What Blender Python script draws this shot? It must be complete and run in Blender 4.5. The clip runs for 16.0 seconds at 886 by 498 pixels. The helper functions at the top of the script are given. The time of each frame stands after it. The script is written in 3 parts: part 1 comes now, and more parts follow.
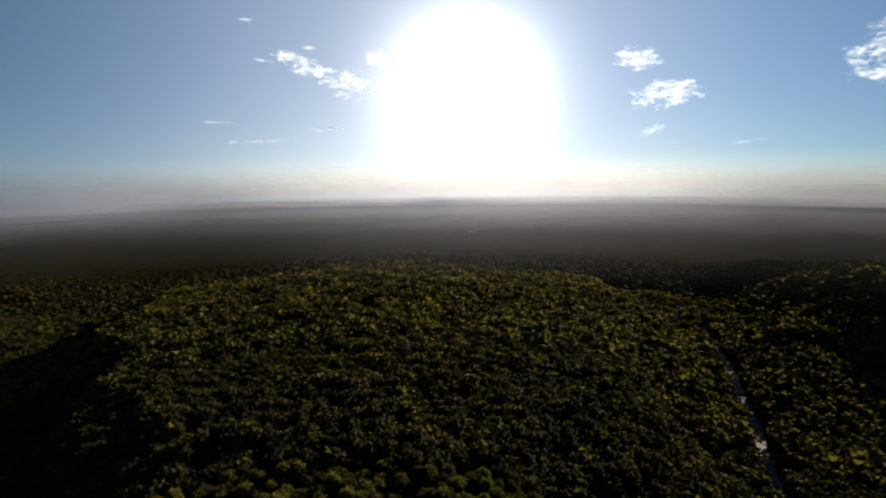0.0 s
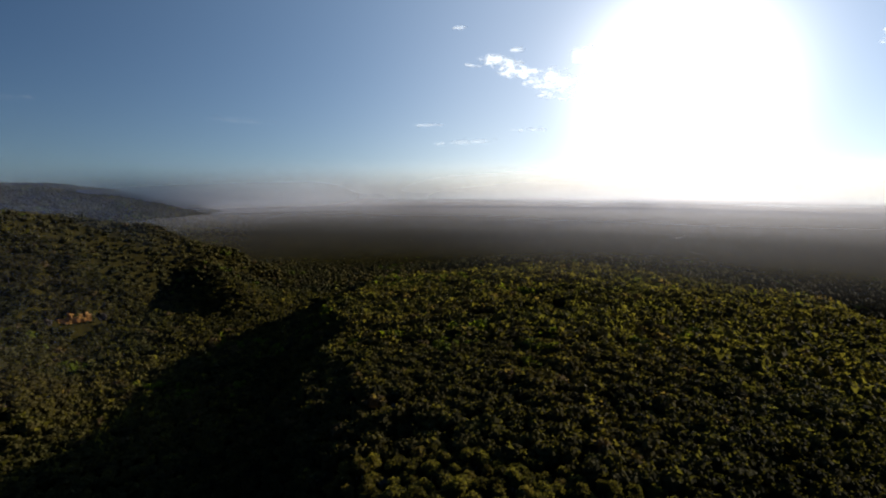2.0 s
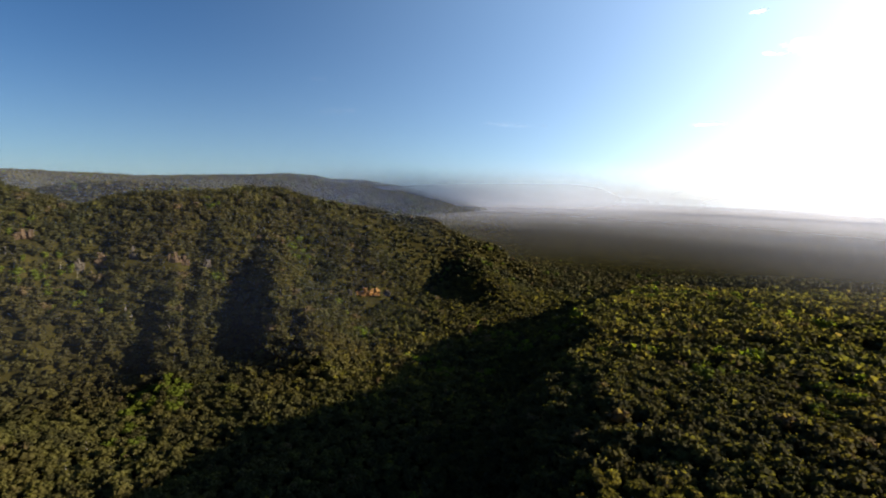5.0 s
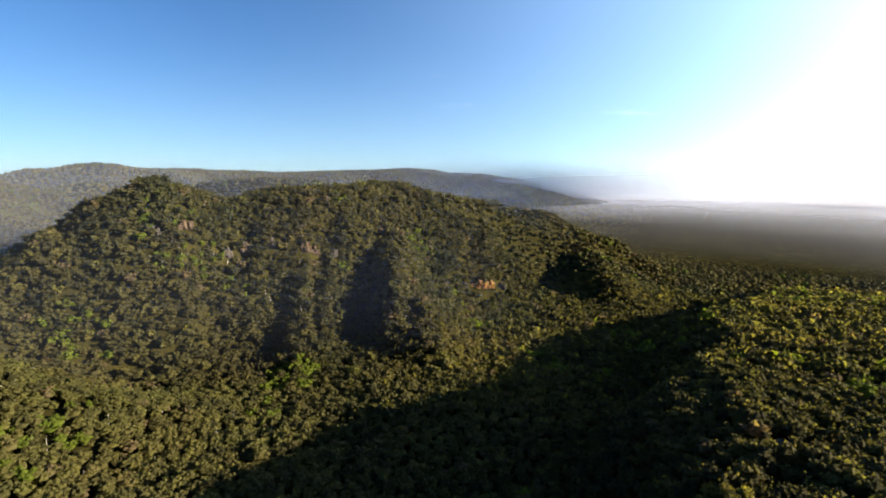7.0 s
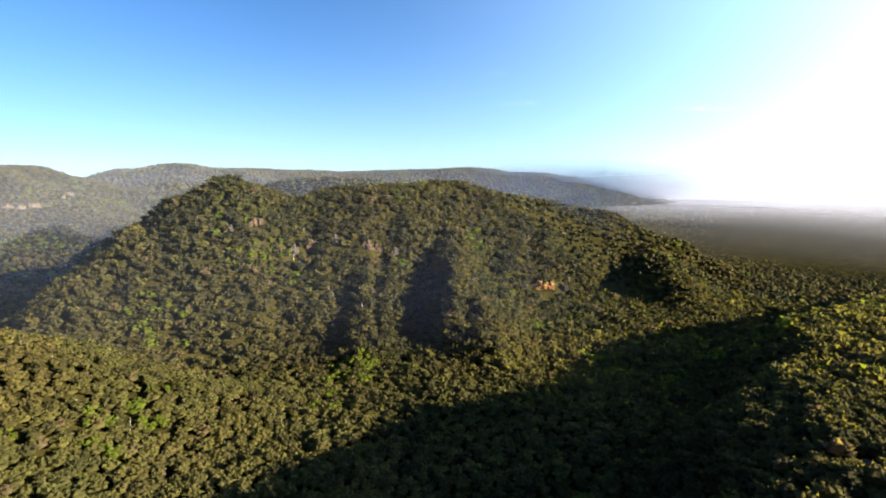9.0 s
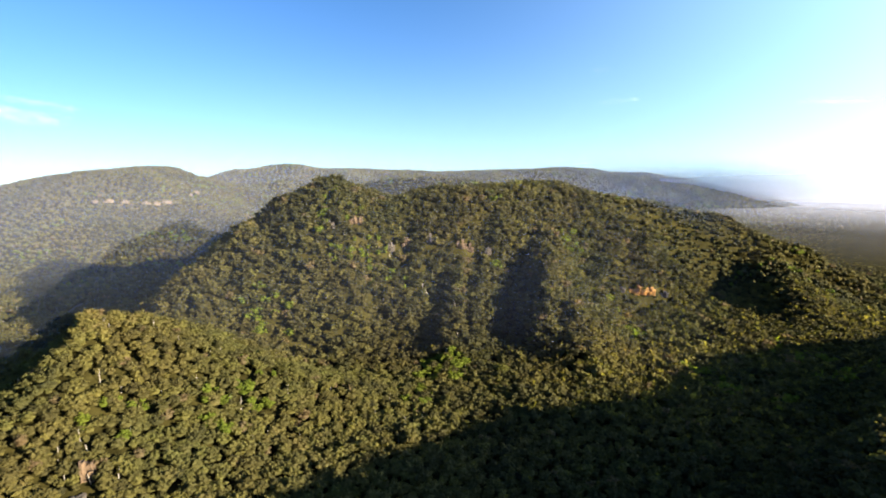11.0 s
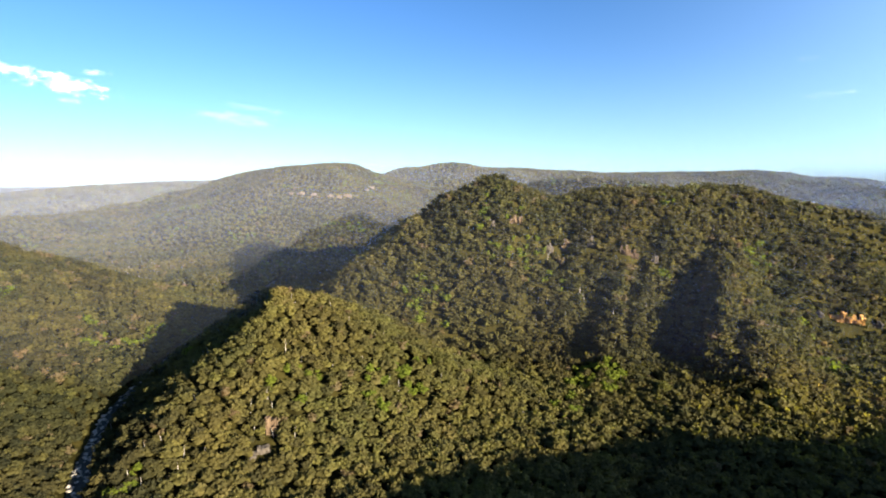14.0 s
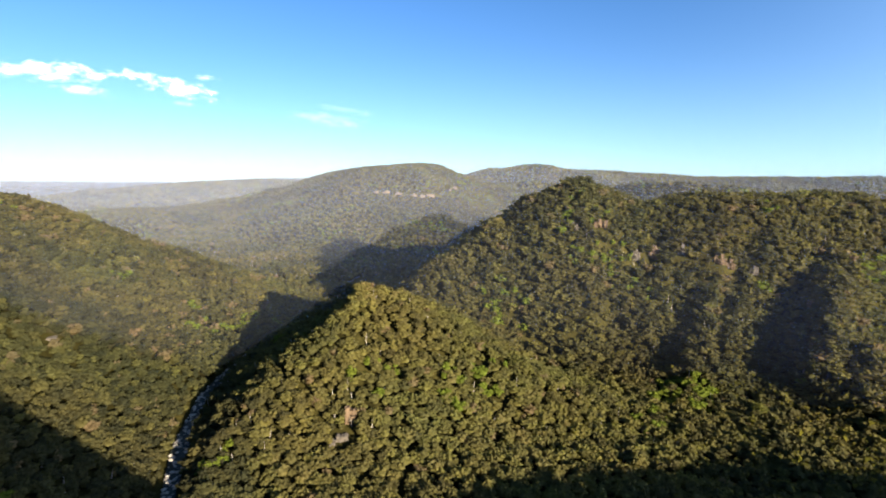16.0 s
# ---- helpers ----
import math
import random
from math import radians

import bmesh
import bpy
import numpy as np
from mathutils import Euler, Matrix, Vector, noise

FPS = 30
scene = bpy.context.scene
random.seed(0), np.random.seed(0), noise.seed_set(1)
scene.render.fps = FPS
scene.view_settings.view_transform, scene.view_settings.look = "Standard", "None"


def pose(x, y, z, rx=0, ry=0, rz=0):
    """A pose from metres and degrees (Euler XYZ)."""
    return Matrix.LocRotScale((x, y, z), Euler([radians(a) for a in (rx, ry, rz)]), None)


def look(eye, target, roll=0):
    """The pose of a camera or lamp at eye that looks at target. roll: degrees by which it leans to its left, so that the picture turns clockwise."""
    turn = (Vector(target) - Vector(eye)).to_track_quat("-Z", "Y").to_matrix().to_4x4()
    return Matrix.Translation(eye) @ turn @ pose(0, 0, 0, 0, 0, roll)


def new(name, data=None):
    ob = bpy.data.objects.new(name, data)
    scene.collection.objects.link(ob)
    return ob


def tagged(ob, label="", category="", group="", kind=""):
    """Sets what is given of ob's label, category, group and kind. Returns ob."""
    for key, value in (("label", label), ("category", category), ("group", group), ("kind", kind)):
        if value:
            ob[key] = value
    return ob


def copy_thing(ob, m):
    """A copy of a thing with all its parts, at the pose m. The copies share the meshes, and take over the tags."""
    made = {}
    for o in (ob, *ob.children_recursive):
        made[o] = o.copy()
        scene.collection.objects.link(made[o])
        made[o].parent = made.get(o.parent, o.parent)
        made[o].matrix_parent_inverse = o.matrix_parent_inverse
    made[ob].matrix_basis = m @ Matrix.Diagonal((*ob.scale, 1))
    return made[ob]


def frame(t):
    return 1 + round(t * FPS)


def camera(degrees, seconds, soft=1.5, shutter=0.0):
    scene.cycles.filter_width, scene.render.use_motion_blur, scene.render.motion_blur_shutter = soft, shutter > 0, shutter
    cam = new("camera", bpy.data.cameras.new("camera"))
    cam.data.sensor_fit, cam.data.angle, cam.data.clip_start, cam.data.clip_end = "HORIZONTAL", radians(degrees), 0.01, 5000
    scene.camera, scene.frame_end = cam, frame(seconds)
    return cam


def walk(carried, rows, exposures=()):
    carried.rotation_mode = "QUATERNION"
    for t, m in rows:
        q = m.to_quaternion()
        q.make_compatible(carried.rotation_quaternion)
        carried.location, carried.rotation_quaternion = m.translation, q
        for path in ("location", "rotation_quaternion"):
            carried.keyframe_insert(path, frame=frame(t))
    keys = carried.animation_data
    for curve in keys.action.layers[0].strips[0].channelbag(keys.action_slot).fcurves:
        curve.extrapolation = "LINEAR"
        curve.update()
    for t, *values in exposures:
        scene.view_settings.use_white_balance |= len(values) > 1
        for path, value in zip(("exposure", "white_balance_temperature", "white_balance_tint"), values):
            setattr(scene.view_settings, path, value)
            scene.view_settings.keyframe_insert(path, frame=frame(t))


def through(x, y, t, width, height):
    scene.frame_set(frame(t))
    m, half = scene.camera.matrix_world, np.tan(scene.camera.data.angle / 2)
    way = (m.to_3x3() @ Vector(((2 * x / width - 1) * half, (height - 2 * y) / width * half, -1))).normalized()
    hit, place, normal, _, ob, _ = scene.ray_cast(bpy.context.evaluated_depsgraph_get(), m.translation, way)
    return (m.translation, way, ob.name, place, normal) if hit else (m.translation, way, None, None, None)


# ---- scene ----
cam = camera(80.0, 16.0, soft=1.9, shutter=0.5)
# seconds, bearing (left of the start's north), pitch, lean; the camera hovers and turns
PATH = [
    (0.0, 2.00, -8.32, 0.75),
    (0.5, 7.52, -8.40, 0.78),
    (1.0, 15.29, -8.30, 0.73),
    (1.5, 20.25, -8.21, 0.46),
    (2.0, 23.09, -8.14, 0.29),
    (2.5, 26.37, -8.15, -0.04),
    (3.0, 31.70, -8.13, -0.20),
    (3.5, 38.04, -8.05, -0.13),
    (4.0, 43.56, -7.96, -0.28),
    (4.5, 47.31, -8.01, -0.58),
    (5.0, 50.75, -7.99, -0.77),
    (7.5, 64.98, -8.89, 0.42),
    (8.0, 66.10, -8.86, 0.41),
    (8.5, 67.65, -8.85, 0.39),
    (11.0, 79.87, -8.77, 0.56),
    (11.5, 82.34, -8.75, 0.47),
    (12.0, 85.00, -8.76, 0.38),
    (12.5, 88.00, -8.76, 0.22),
    (13.0, 91.86, -8.76, 0.13),
    (13.5, 94.89, -8.75, -0.09),
    (14.0, 97.23, -8.77, -0.34),
    (14.5, 98.90, -8.77, -0.50),
    (15.0, 100.77, -8.79, -0.65),
    (15.5, 103.19, -8.80, -0.74),
    (16.0, 106.13, -8.78, -1.04)]
EXPOSE = [(0.0, 0.02), (2.0, 0.25), (3.5, 0.72), (5.0, 1.36), (7.5, 2.25), (11.0, 2.62), (13.5, 2.56), (16.0, 2.45)]
walk(cam, [(t, pose(0, 0, 0, 90 + p, r, w)) for t, w, p, r in PATH], EXPOSE)

# ---- world and sun ----
SUN_AZ, SUN_EL = -37.0, 13.4
GLOW_AZ, GLOW_EL = -0.5, 9.8
GLOW = (62.0, 9.0, 0.8, 22.0)


def bearing(az, d, z=0.0):
    """A place at a bearing (degrees, to the left of north), a distance and a height."""
    a = radians(az)
    return Vector((-math.sin(a) * d, math.cos(a) * d, z))


def link(tree, a, b):
    tree.links.new(a, b)


world = bpy.data.worlds.new("sky")
scene.world = world
world.use_nodes = True
wt = world.node_tree
wt.nodes.clear()
wout = wt.nodes.new("ShaderNodeOutputWorld")
wbg = wt.nodes.new("ShaderNodeBackground")
wbg.inputs["Strength"].default_value = 0.03


def wmath(op, a, b=None, c=None, clamp=False):
    m = wt.nodes.new("ShaderNodeMath")
    m.operation, m.use_clamp = op, clamp
    for slot, value in enumerate((a, b, c)):
        if value is None:
            continue
        if isinstance(value, (int, float)):
            m.inputs[slot].default_value = value
        else:
            link(wt, value, m.inputs[slot])
    return m.outputs[0]


# the lowland lies under the eye, so the sky's rim is drawn some degrees lower
way = wt.nodes.new("ShaderNodeTexCoord").outputs["Generated"]
dip = wt.nodes.new("ShaderNodeVectorMath")
dip.operation = "ADD"
link(wt, way, dip.inputs[0])
dip.inputs[1].default_value = (0, 0, 0.03)
level = wt.nodes.new("ShaderNodeVectorMath")
level.operation = "NORMALIZE"
link(wt, dip.outputs[0], level.inputs[0])
sky = wt.nodes.new("ShaderNodeTexSky")
sky.sky_type = "NISHITA"
sky.sun_disc = False
sky.sun_elevation = radians(SUN_EL)
sky.sun_rotation = radians(-SUN_AZ)
sky.altitude = 300
sky.air_density = 1.0
sky.dust_density = 0.05
sky.ozone_density = 2.0
link(wt, level.outputs[0], sky.inputs["Vector"])
# morning haze: a pale rim all round, and a broad glow about the sun
toward = wt.nodes.new("ShaderNodeVectorMath")
toward.operation = "DOT_PRODUCT"
link(wt, level.outputs[0], toward.inputs[0])
toward.inputs[1].default_value = bearing(GLOW_AZ, math.cos(radians(GLOW_EL)), math.sin(radians(GLOW_EL)))
near = wmath("MAXIMUM", toward.outputs["Value"], 0.0)
glow = wmath("MULTIPLY", wmath("POWER", near, 130.0), GLOW[0])
halo = wmath("MULTIPLY", wmath("POWER", near, 2.6), GLOW[1])
bright = wmath("MULTIPLY", wmath("POWER", near, 14.0), 11.0)
split = wt.nodes.new("ShaderNodeSeparateXYZ")
link(wt, level.outputs[0], split.inputs[0])
rim = wmath("POWER", wmath("SUBTRACT", 1.0, wmath("ABSOLUTE", split.outputs["Z"])), 11.0)
dawn = wmath("MULTIPLY", rim, wmath("MULTIPLY", wmath("POWER", near, 9.0), GLOW[3]))
rim = wmath("MULTIPLY", rim, GLOW[2])


def tinted(fac, colour):
    v = wt.nodes.new("ShaderNodeVectorMath")
    v.operation = "SCALE"
    v.inputs[0].default_value = colour
    link(wt, fac, v.inputs["Scale"])
    return v.outputs[0]


def summed(a, b):
    v = wt.nodes.new("ShaderNodeVectorMath")
    v.operation = "ADD"
    link(wt, a, v.inputs[0])
    link(wt, b, v.inputs[1])
    return v.outputs[0]


clear = wt.nodes.new("ShaderNodeVectorMath")
clear.operation = "MULTIPLY"
link(wt, sky.outputs[0], clear.inputs[0])
clear.inputs[1].default_value = (0.43, 0.80, 1.25)
low = wmath("POWER", wmath("SUBTRACT", 1.0, wmath("MAXIMUM", split.outputs["Z"], 0.0)), 7.5)
total_sky = summed(summed(tinted(bright, (1.05, 0.96, 0.85)), tinted(halo, (0.58, 0.87, 1.24))), summed(summed(clear.outputs[0], tinted(low, (2.0, 1.98, 2.4))), summed(tinted(glow, (1.0, 0.95, 0.85)), summed(tinted(dawn, (1.0, 0.90, 0.70)), tinted(rim, (0.86, 0.93, 1.0))))))
link(wt, total_sky, wbg.inputs["Color"])
link(wt, wbg.outputs[0], wout.inputs["Surface"])

sun_lamp = bpy.data.lights.new("sun", "SUN")
sun_lamp.energy = 5.0
sun_lamp.angle = radians(0.6)
sun_lamp.color = (1.0, 0.86, 0.66)
sun_ob = new("sun", sun_lamp)
sun_ob.matrix_world = look(bearing(SUN_AZ, 1000 * math.cos(radians(SUN_EL)), 1000 * math.sin(radians(SUN_EL))), (0, 0, 0))


# ---- materials ----
def material(name):
    m = bpy.data.materials.new(name)
    m.use_nodes = True
    t = m.node_tree
    t.nodes.clear()
    out = t.nodes.new("ShaderNodeOutputMaterial")
    return m, t, out


def noise_node(t, scale, detail=4.0, rough=0.6):
    """Noise over the place's own metres."""
    n = t.nodes.new("ShaderNodeTexNoise")
    g = t.nodes.new("ShaderNodeNewGeometry")
    link(t, g.outputs["Position"], n.inputs["Vector"])
    n.inputs["Scale"].default_value = scale
    n.inputs["Detail"].default_value = detail
    n.inputs["Roughness"].default_value = rough
    return n


def ramp(t, fac, stops):
    r = t.nodes.new("ShaderNodeValToRGB")
    while len(r.color_ramp.elements) < len(stops):
        r.color_ramp.elements.new(0.5)
    for e, (p, c) in zip(r.color_ramp.elements, stops):
        e.position, e.color = p, (*c, 1)
    link(t, fac, r.inputs[0])
    return r


def mixed(t, fac, a, b, mode="MIX"):
    m = t.nodes.new("ShaderNodeMix")
    m.data_type, m.blend_type = "RGBA", mode
    for slot, value in ((0, fac), (6, a), (7, b)):
        if isinstance(value, (int, float)):
            m.inputs[slot].default_value = value
        elif isinstance(value, tuple):
            m.inputs[slot].default_value = (*value, 1)
        else:
            link(t, value, m.inputs[slot])
    return m.outputs[2]


def bumped(t, height, strength, distance):
    b = t.nodes.new("ShaderNodeBump")
    b.inputs["Strength"].default_value = strength
    b.inputs["Distance"].default_value = distance
    link(t, height, b.inputs["Height"])
    return b.outputs[0]


OLIVE = [(0.0, (0.030, 0.031, 0.017)), (0.3, (0.056, 0.053, 0.024)), (0.6, (0.087, 0.081, 0.031)),
         (0.82, (0.112, 0.107, 0.036)), (0.93, (0.108, 0.084, 0.050)), (1.0, (0.088, 0.112, 0.018))]


def foliage(name, from_object):
    """Eucalypt leaves; the tone is drawn per tree."""
    m, t, out = material(name)
    if from_object:
        tone = t.nodes.new("ShaderNodeObjectInfo").outputs["Random"]
    else:
        a = t.nodes.new("ShaderNodeAttribute")
        a.attribute_name = "tone"
        tone = a.outputs["Fac"]
    base = ramp(t, tone, OLIVE).outputs[0]
    fine = noise_node(t, 0.9, 5.0)
    wide = noise_node(t, 0.011, 3.0)
    col = mixed(t, 0.75, base, ramp(t, fine.outputs["Fac"], [(0.3, (0.58, 0.59, 0.59)), (0.7, (1.3, 1.28, 1.24))]).outputs[0], "MULTIPLY")
    col = mixed(t, 0.6, col, ramp(t, wide.outputs["Fac"], [(0.35, (0.8, 0.9, 0.75)), (0.65, (1.25, 1.1, 0.9))]).outputs[0], "MULTIPLY")
    p = t.nodes.new("ShaderNodeBsdfPrincipled")
    link(t, col, p.inputs["Base Color"])
    p.inputs["Roughness"].default_value = 0.8
    p.inputs["Specular IOR Level"].default_value = 0.06
    link(t, bumped(t, fine.outputs["Fac"], 0.6, 0.9), p.inputs["Normal"])
    tr = t.nodes.new("ShaderNodeBsdfTranslucent")
    link(t, mixed(t, 1.0, col, (2.0, 1.98, 0.75), "MULTIPLY"), tr.inputs["Color"])
    mx = t.nodes.new("ShaderNodeMixShader")
    mx.inputs[0].default_value = 0.5
    link(t, p.outputs[0], mx.inputs[1])
    link(t, tr.outputs[0], mx.inputs[2])
    link(t, mx.outputs[0], out.inputs["Surface"])
    return m


def plain(name, stops, scale, rough=0.85, bump=0.6, dist=0.4, detail=6.0, fine=6.0, gloss=0.5):
    m, t, out = material(name)
    n = noise_node(t, scale, detail)
    n2 = noise_node(t, scale * fine, 4.0)
    col = ramp(t, n.outputs["Fac"], stops).outputs[0]
    col = mixed(t, 0.5, col, ramp(t, n2.outputs["Fac"], [(0.3, (0.6, 0.6, 0.6)), (0.7, (1.3, 1.3, 1.3))]).outputs[0], "MULTIPLY")
    p = t.nodes.new("ShaderNodeBsdfPrincipled")
    link(t, col, p.inputs["Base Color"])
    p.inputs["Roughness"].default_value = rough
    p.inputs["Specular IOR Level"].default_value = gloss
    link(t, bumped(t, n2.outputs["Fac"], bump, dist), p.inputs["Normal"])
    link(t, p.outputs[0], out.inputs["Surface"])
    return m


mat_leaf = foliage("eucalypt_leaves", False)
mat_leaf_single = foliage("eucalypt_leaves_single", True)
mat_bark = plain("pale_bark", [(0.3, (0.20, 0.17, 0.13)), (0.7, (0.42, 0.38, 0.32))], 0.8)
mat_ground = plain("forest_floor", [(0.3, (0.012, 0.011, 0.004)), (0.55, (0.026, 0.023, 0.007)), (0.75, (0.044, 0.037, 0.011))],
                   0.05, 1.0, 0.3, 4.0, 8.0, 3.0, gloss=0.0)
mat_rock = plain("orange_sandstone", [(0.25, (0.034, 0.021, 0.011)), (0.5, (0.078, 0.049, 0.024)), (0.8, (0.125, 0.083, 0.045))], 0.12, 0.9, 1.0, 0.8)


# ---- the lie of the land ----
FLOOR = -178.0
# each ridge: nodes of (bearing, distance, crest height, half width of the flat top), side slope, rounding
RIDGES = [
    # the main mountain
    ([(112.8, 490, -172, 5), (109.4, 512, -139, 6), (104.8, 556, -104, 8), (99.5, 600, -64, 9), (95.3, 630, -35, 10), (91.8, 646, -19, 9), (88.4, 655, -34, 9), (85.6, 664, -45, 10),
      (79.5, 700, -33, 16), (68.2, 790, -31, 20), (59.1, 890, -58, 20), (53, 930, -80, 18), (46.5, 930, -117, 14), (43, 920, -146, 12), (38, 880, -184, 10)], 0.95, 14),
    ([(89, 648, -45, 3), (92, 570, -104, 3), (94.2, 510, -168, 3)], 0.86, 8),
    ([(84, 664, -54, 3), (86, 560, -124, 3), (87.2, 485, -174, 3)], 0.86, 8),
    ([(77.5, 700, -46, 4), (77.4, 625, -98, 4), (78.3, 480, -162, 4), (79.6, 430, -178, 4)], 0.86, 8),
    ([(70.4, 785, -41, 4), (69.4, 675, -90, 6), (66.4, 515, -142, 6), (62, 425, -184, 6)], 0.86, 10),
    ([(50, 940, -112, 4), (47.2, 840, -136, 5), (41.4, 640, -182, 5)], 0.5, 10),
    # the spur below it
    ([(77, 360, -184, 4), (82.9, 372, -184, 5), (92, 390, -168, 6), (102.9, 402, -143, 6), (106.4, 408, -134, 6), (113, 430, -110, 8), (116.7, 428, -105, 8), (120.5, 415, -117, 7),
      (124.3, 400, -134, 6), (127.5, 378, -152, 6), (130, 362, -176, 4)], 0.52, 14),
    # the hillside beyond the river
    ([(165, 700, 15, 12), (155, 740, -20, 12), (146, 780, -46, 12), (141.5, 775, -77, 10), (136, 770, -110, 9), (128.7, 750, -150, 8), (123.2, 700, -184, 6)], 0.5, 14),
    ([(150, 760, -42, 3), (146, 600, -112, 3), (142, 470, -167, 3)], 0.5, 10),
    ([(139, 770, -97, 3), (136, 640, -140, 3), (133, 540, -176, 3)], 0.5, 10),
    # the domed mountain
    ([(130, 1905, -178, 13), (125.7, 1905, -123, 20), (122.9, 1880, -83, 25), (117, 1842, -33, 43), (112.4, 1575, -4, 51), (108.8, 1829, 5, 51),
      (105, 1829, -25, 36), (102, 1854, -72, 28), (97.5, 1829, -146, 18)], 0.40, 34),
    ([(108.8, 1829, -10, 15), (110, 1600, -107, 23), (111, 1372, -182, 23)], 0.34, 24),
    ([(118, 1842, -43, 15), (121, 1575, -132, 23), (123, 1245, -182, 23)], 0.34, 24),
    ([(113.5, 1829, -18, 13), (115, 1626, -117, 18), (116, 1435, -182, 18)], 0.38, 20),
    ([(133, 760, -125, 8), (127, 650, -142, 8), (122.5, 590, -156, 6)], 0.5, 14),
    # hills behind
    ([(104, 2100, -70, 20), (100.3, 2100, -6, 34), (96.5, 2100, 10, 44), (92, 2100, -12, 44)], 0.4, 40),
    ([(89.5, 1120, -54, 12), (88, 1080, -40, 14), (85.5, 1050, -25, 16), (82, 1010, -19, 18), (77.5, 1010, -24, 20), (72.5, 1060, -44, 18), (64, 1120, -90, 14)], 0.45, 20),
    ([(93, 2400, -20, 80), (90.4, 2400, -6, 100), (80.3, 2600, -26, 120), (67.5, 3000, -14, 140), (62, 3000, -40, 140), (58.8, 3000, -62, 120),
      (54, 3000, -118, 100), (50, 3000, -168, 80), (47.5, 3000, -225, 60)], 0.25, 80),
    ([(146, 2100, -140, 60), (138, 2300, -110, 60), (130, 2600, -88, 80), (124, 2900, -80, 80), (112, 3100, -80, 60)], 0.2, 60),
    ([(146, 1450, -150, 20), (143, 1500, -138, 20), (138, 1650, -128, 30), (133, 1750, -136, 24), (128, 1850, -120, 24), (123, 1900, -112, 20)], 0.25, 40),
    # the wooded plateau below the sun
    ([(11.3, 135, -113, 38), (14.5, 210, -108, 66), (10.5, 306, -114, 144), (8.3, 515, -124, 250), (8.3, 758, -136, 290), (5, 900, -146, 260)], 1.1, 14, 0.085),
    # the low ridge under the hover point: out of view, added to cast shade
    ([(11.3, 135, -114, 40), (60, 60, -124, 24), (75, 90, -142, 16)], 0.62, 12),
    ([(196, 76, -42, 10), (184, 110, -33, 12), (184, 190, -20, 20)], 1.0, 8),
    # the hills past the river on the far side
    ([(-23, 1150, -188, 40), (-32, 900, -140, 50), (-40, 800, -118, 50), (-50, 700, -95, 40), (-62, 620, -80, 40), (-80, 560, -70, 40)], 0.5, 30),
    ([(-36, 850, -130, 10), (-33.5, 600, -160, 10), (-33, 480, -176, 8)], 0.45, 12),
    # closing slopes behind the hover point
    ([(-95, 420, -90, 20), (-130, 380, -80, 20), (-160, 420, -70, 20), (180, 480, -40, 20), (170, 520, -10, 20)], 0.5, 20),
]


RIVERS = [
    [(115, 860), (120.5, 655), (126, 530), (129.5, 462), (132, 410), (133.7, 355), (135.2, 300), (137.5, 245), (146, 215), (160, 240), (172, 330)],
    [(-24.6, 650), (-25.1, 625), (-27, 540), (-28.4, 471), (-29.5, 425), (-30.6, 378), (-34, 290), (-50, 180), (-100, 120)]]


def off_river(x, y):
    """The distance of places from the nearer river's middle."""
    best = np.full_like(x, 1e6)
    for line in RIVERS:
        pts = [bearing(az, d) for az, d in line]
        for p, q in zip(pts, pts[1:]):
            dx, dy = q.x - p.x, q.y - p.y
            s = np.clip(((x - p.x) * dx + (y - p.y) * dy) / (dx * dx + dy * dy), 0, 1)
            best = np.minimum(best, np.hypot(x - p.x - s * dx, y - p.y - s * dy))
    return best


def wave(x, y, scale, seed, octaves=4):
    """Smooth value noise on arrays, in -1 .. 1."""
    total, amp, norm = np.zeros_like(x), 1.0, 0.0
    for o in range(octaves):
        u, v = x / scale * 2 ** o + 17.3 * seed + 5.1 * o, y / scale * 2 ** o - 9.7 * seed + 3.3 * o
        i, j = np.floor(u), np.floor(v)
        a, b = u - i, v - j
        a, b = a * a * (3 - 2 * a), b * b * (3 - 2 * b)

        def corner(p, q):
            s = np.sin(p * 127.1 + q * 311.7 + seed * 74.7) * 43758.5453
            return (s - np.floor(s)) * 2 - 1
        n = (corner(i, j) * (1 - a) + corner(i + 1, j) * a) * (1 - b) + (corner(i, j + 1) * (1 - a) + corner(i + 1, j + 1) * a) * b
        total, norm, amp = total + n * amp, norm + amp, amp * 0.5
    return total / norm


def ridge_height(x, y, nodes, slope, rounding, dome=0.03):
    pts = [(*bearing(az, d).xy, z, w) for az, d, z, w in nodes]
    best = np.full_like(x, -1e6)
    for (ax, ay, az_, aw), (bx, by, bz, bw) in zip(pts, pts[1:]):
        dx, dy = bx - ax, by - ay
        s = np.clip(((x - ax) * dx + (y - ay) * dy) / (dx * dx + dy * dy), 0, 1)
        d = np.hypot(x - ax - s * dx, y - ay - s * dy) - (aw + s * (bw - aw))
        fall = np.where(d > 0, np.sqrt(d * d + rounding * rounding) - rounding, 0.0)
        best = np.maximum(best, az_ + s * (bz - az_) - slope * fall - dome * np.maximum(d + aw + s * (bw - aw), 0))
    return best


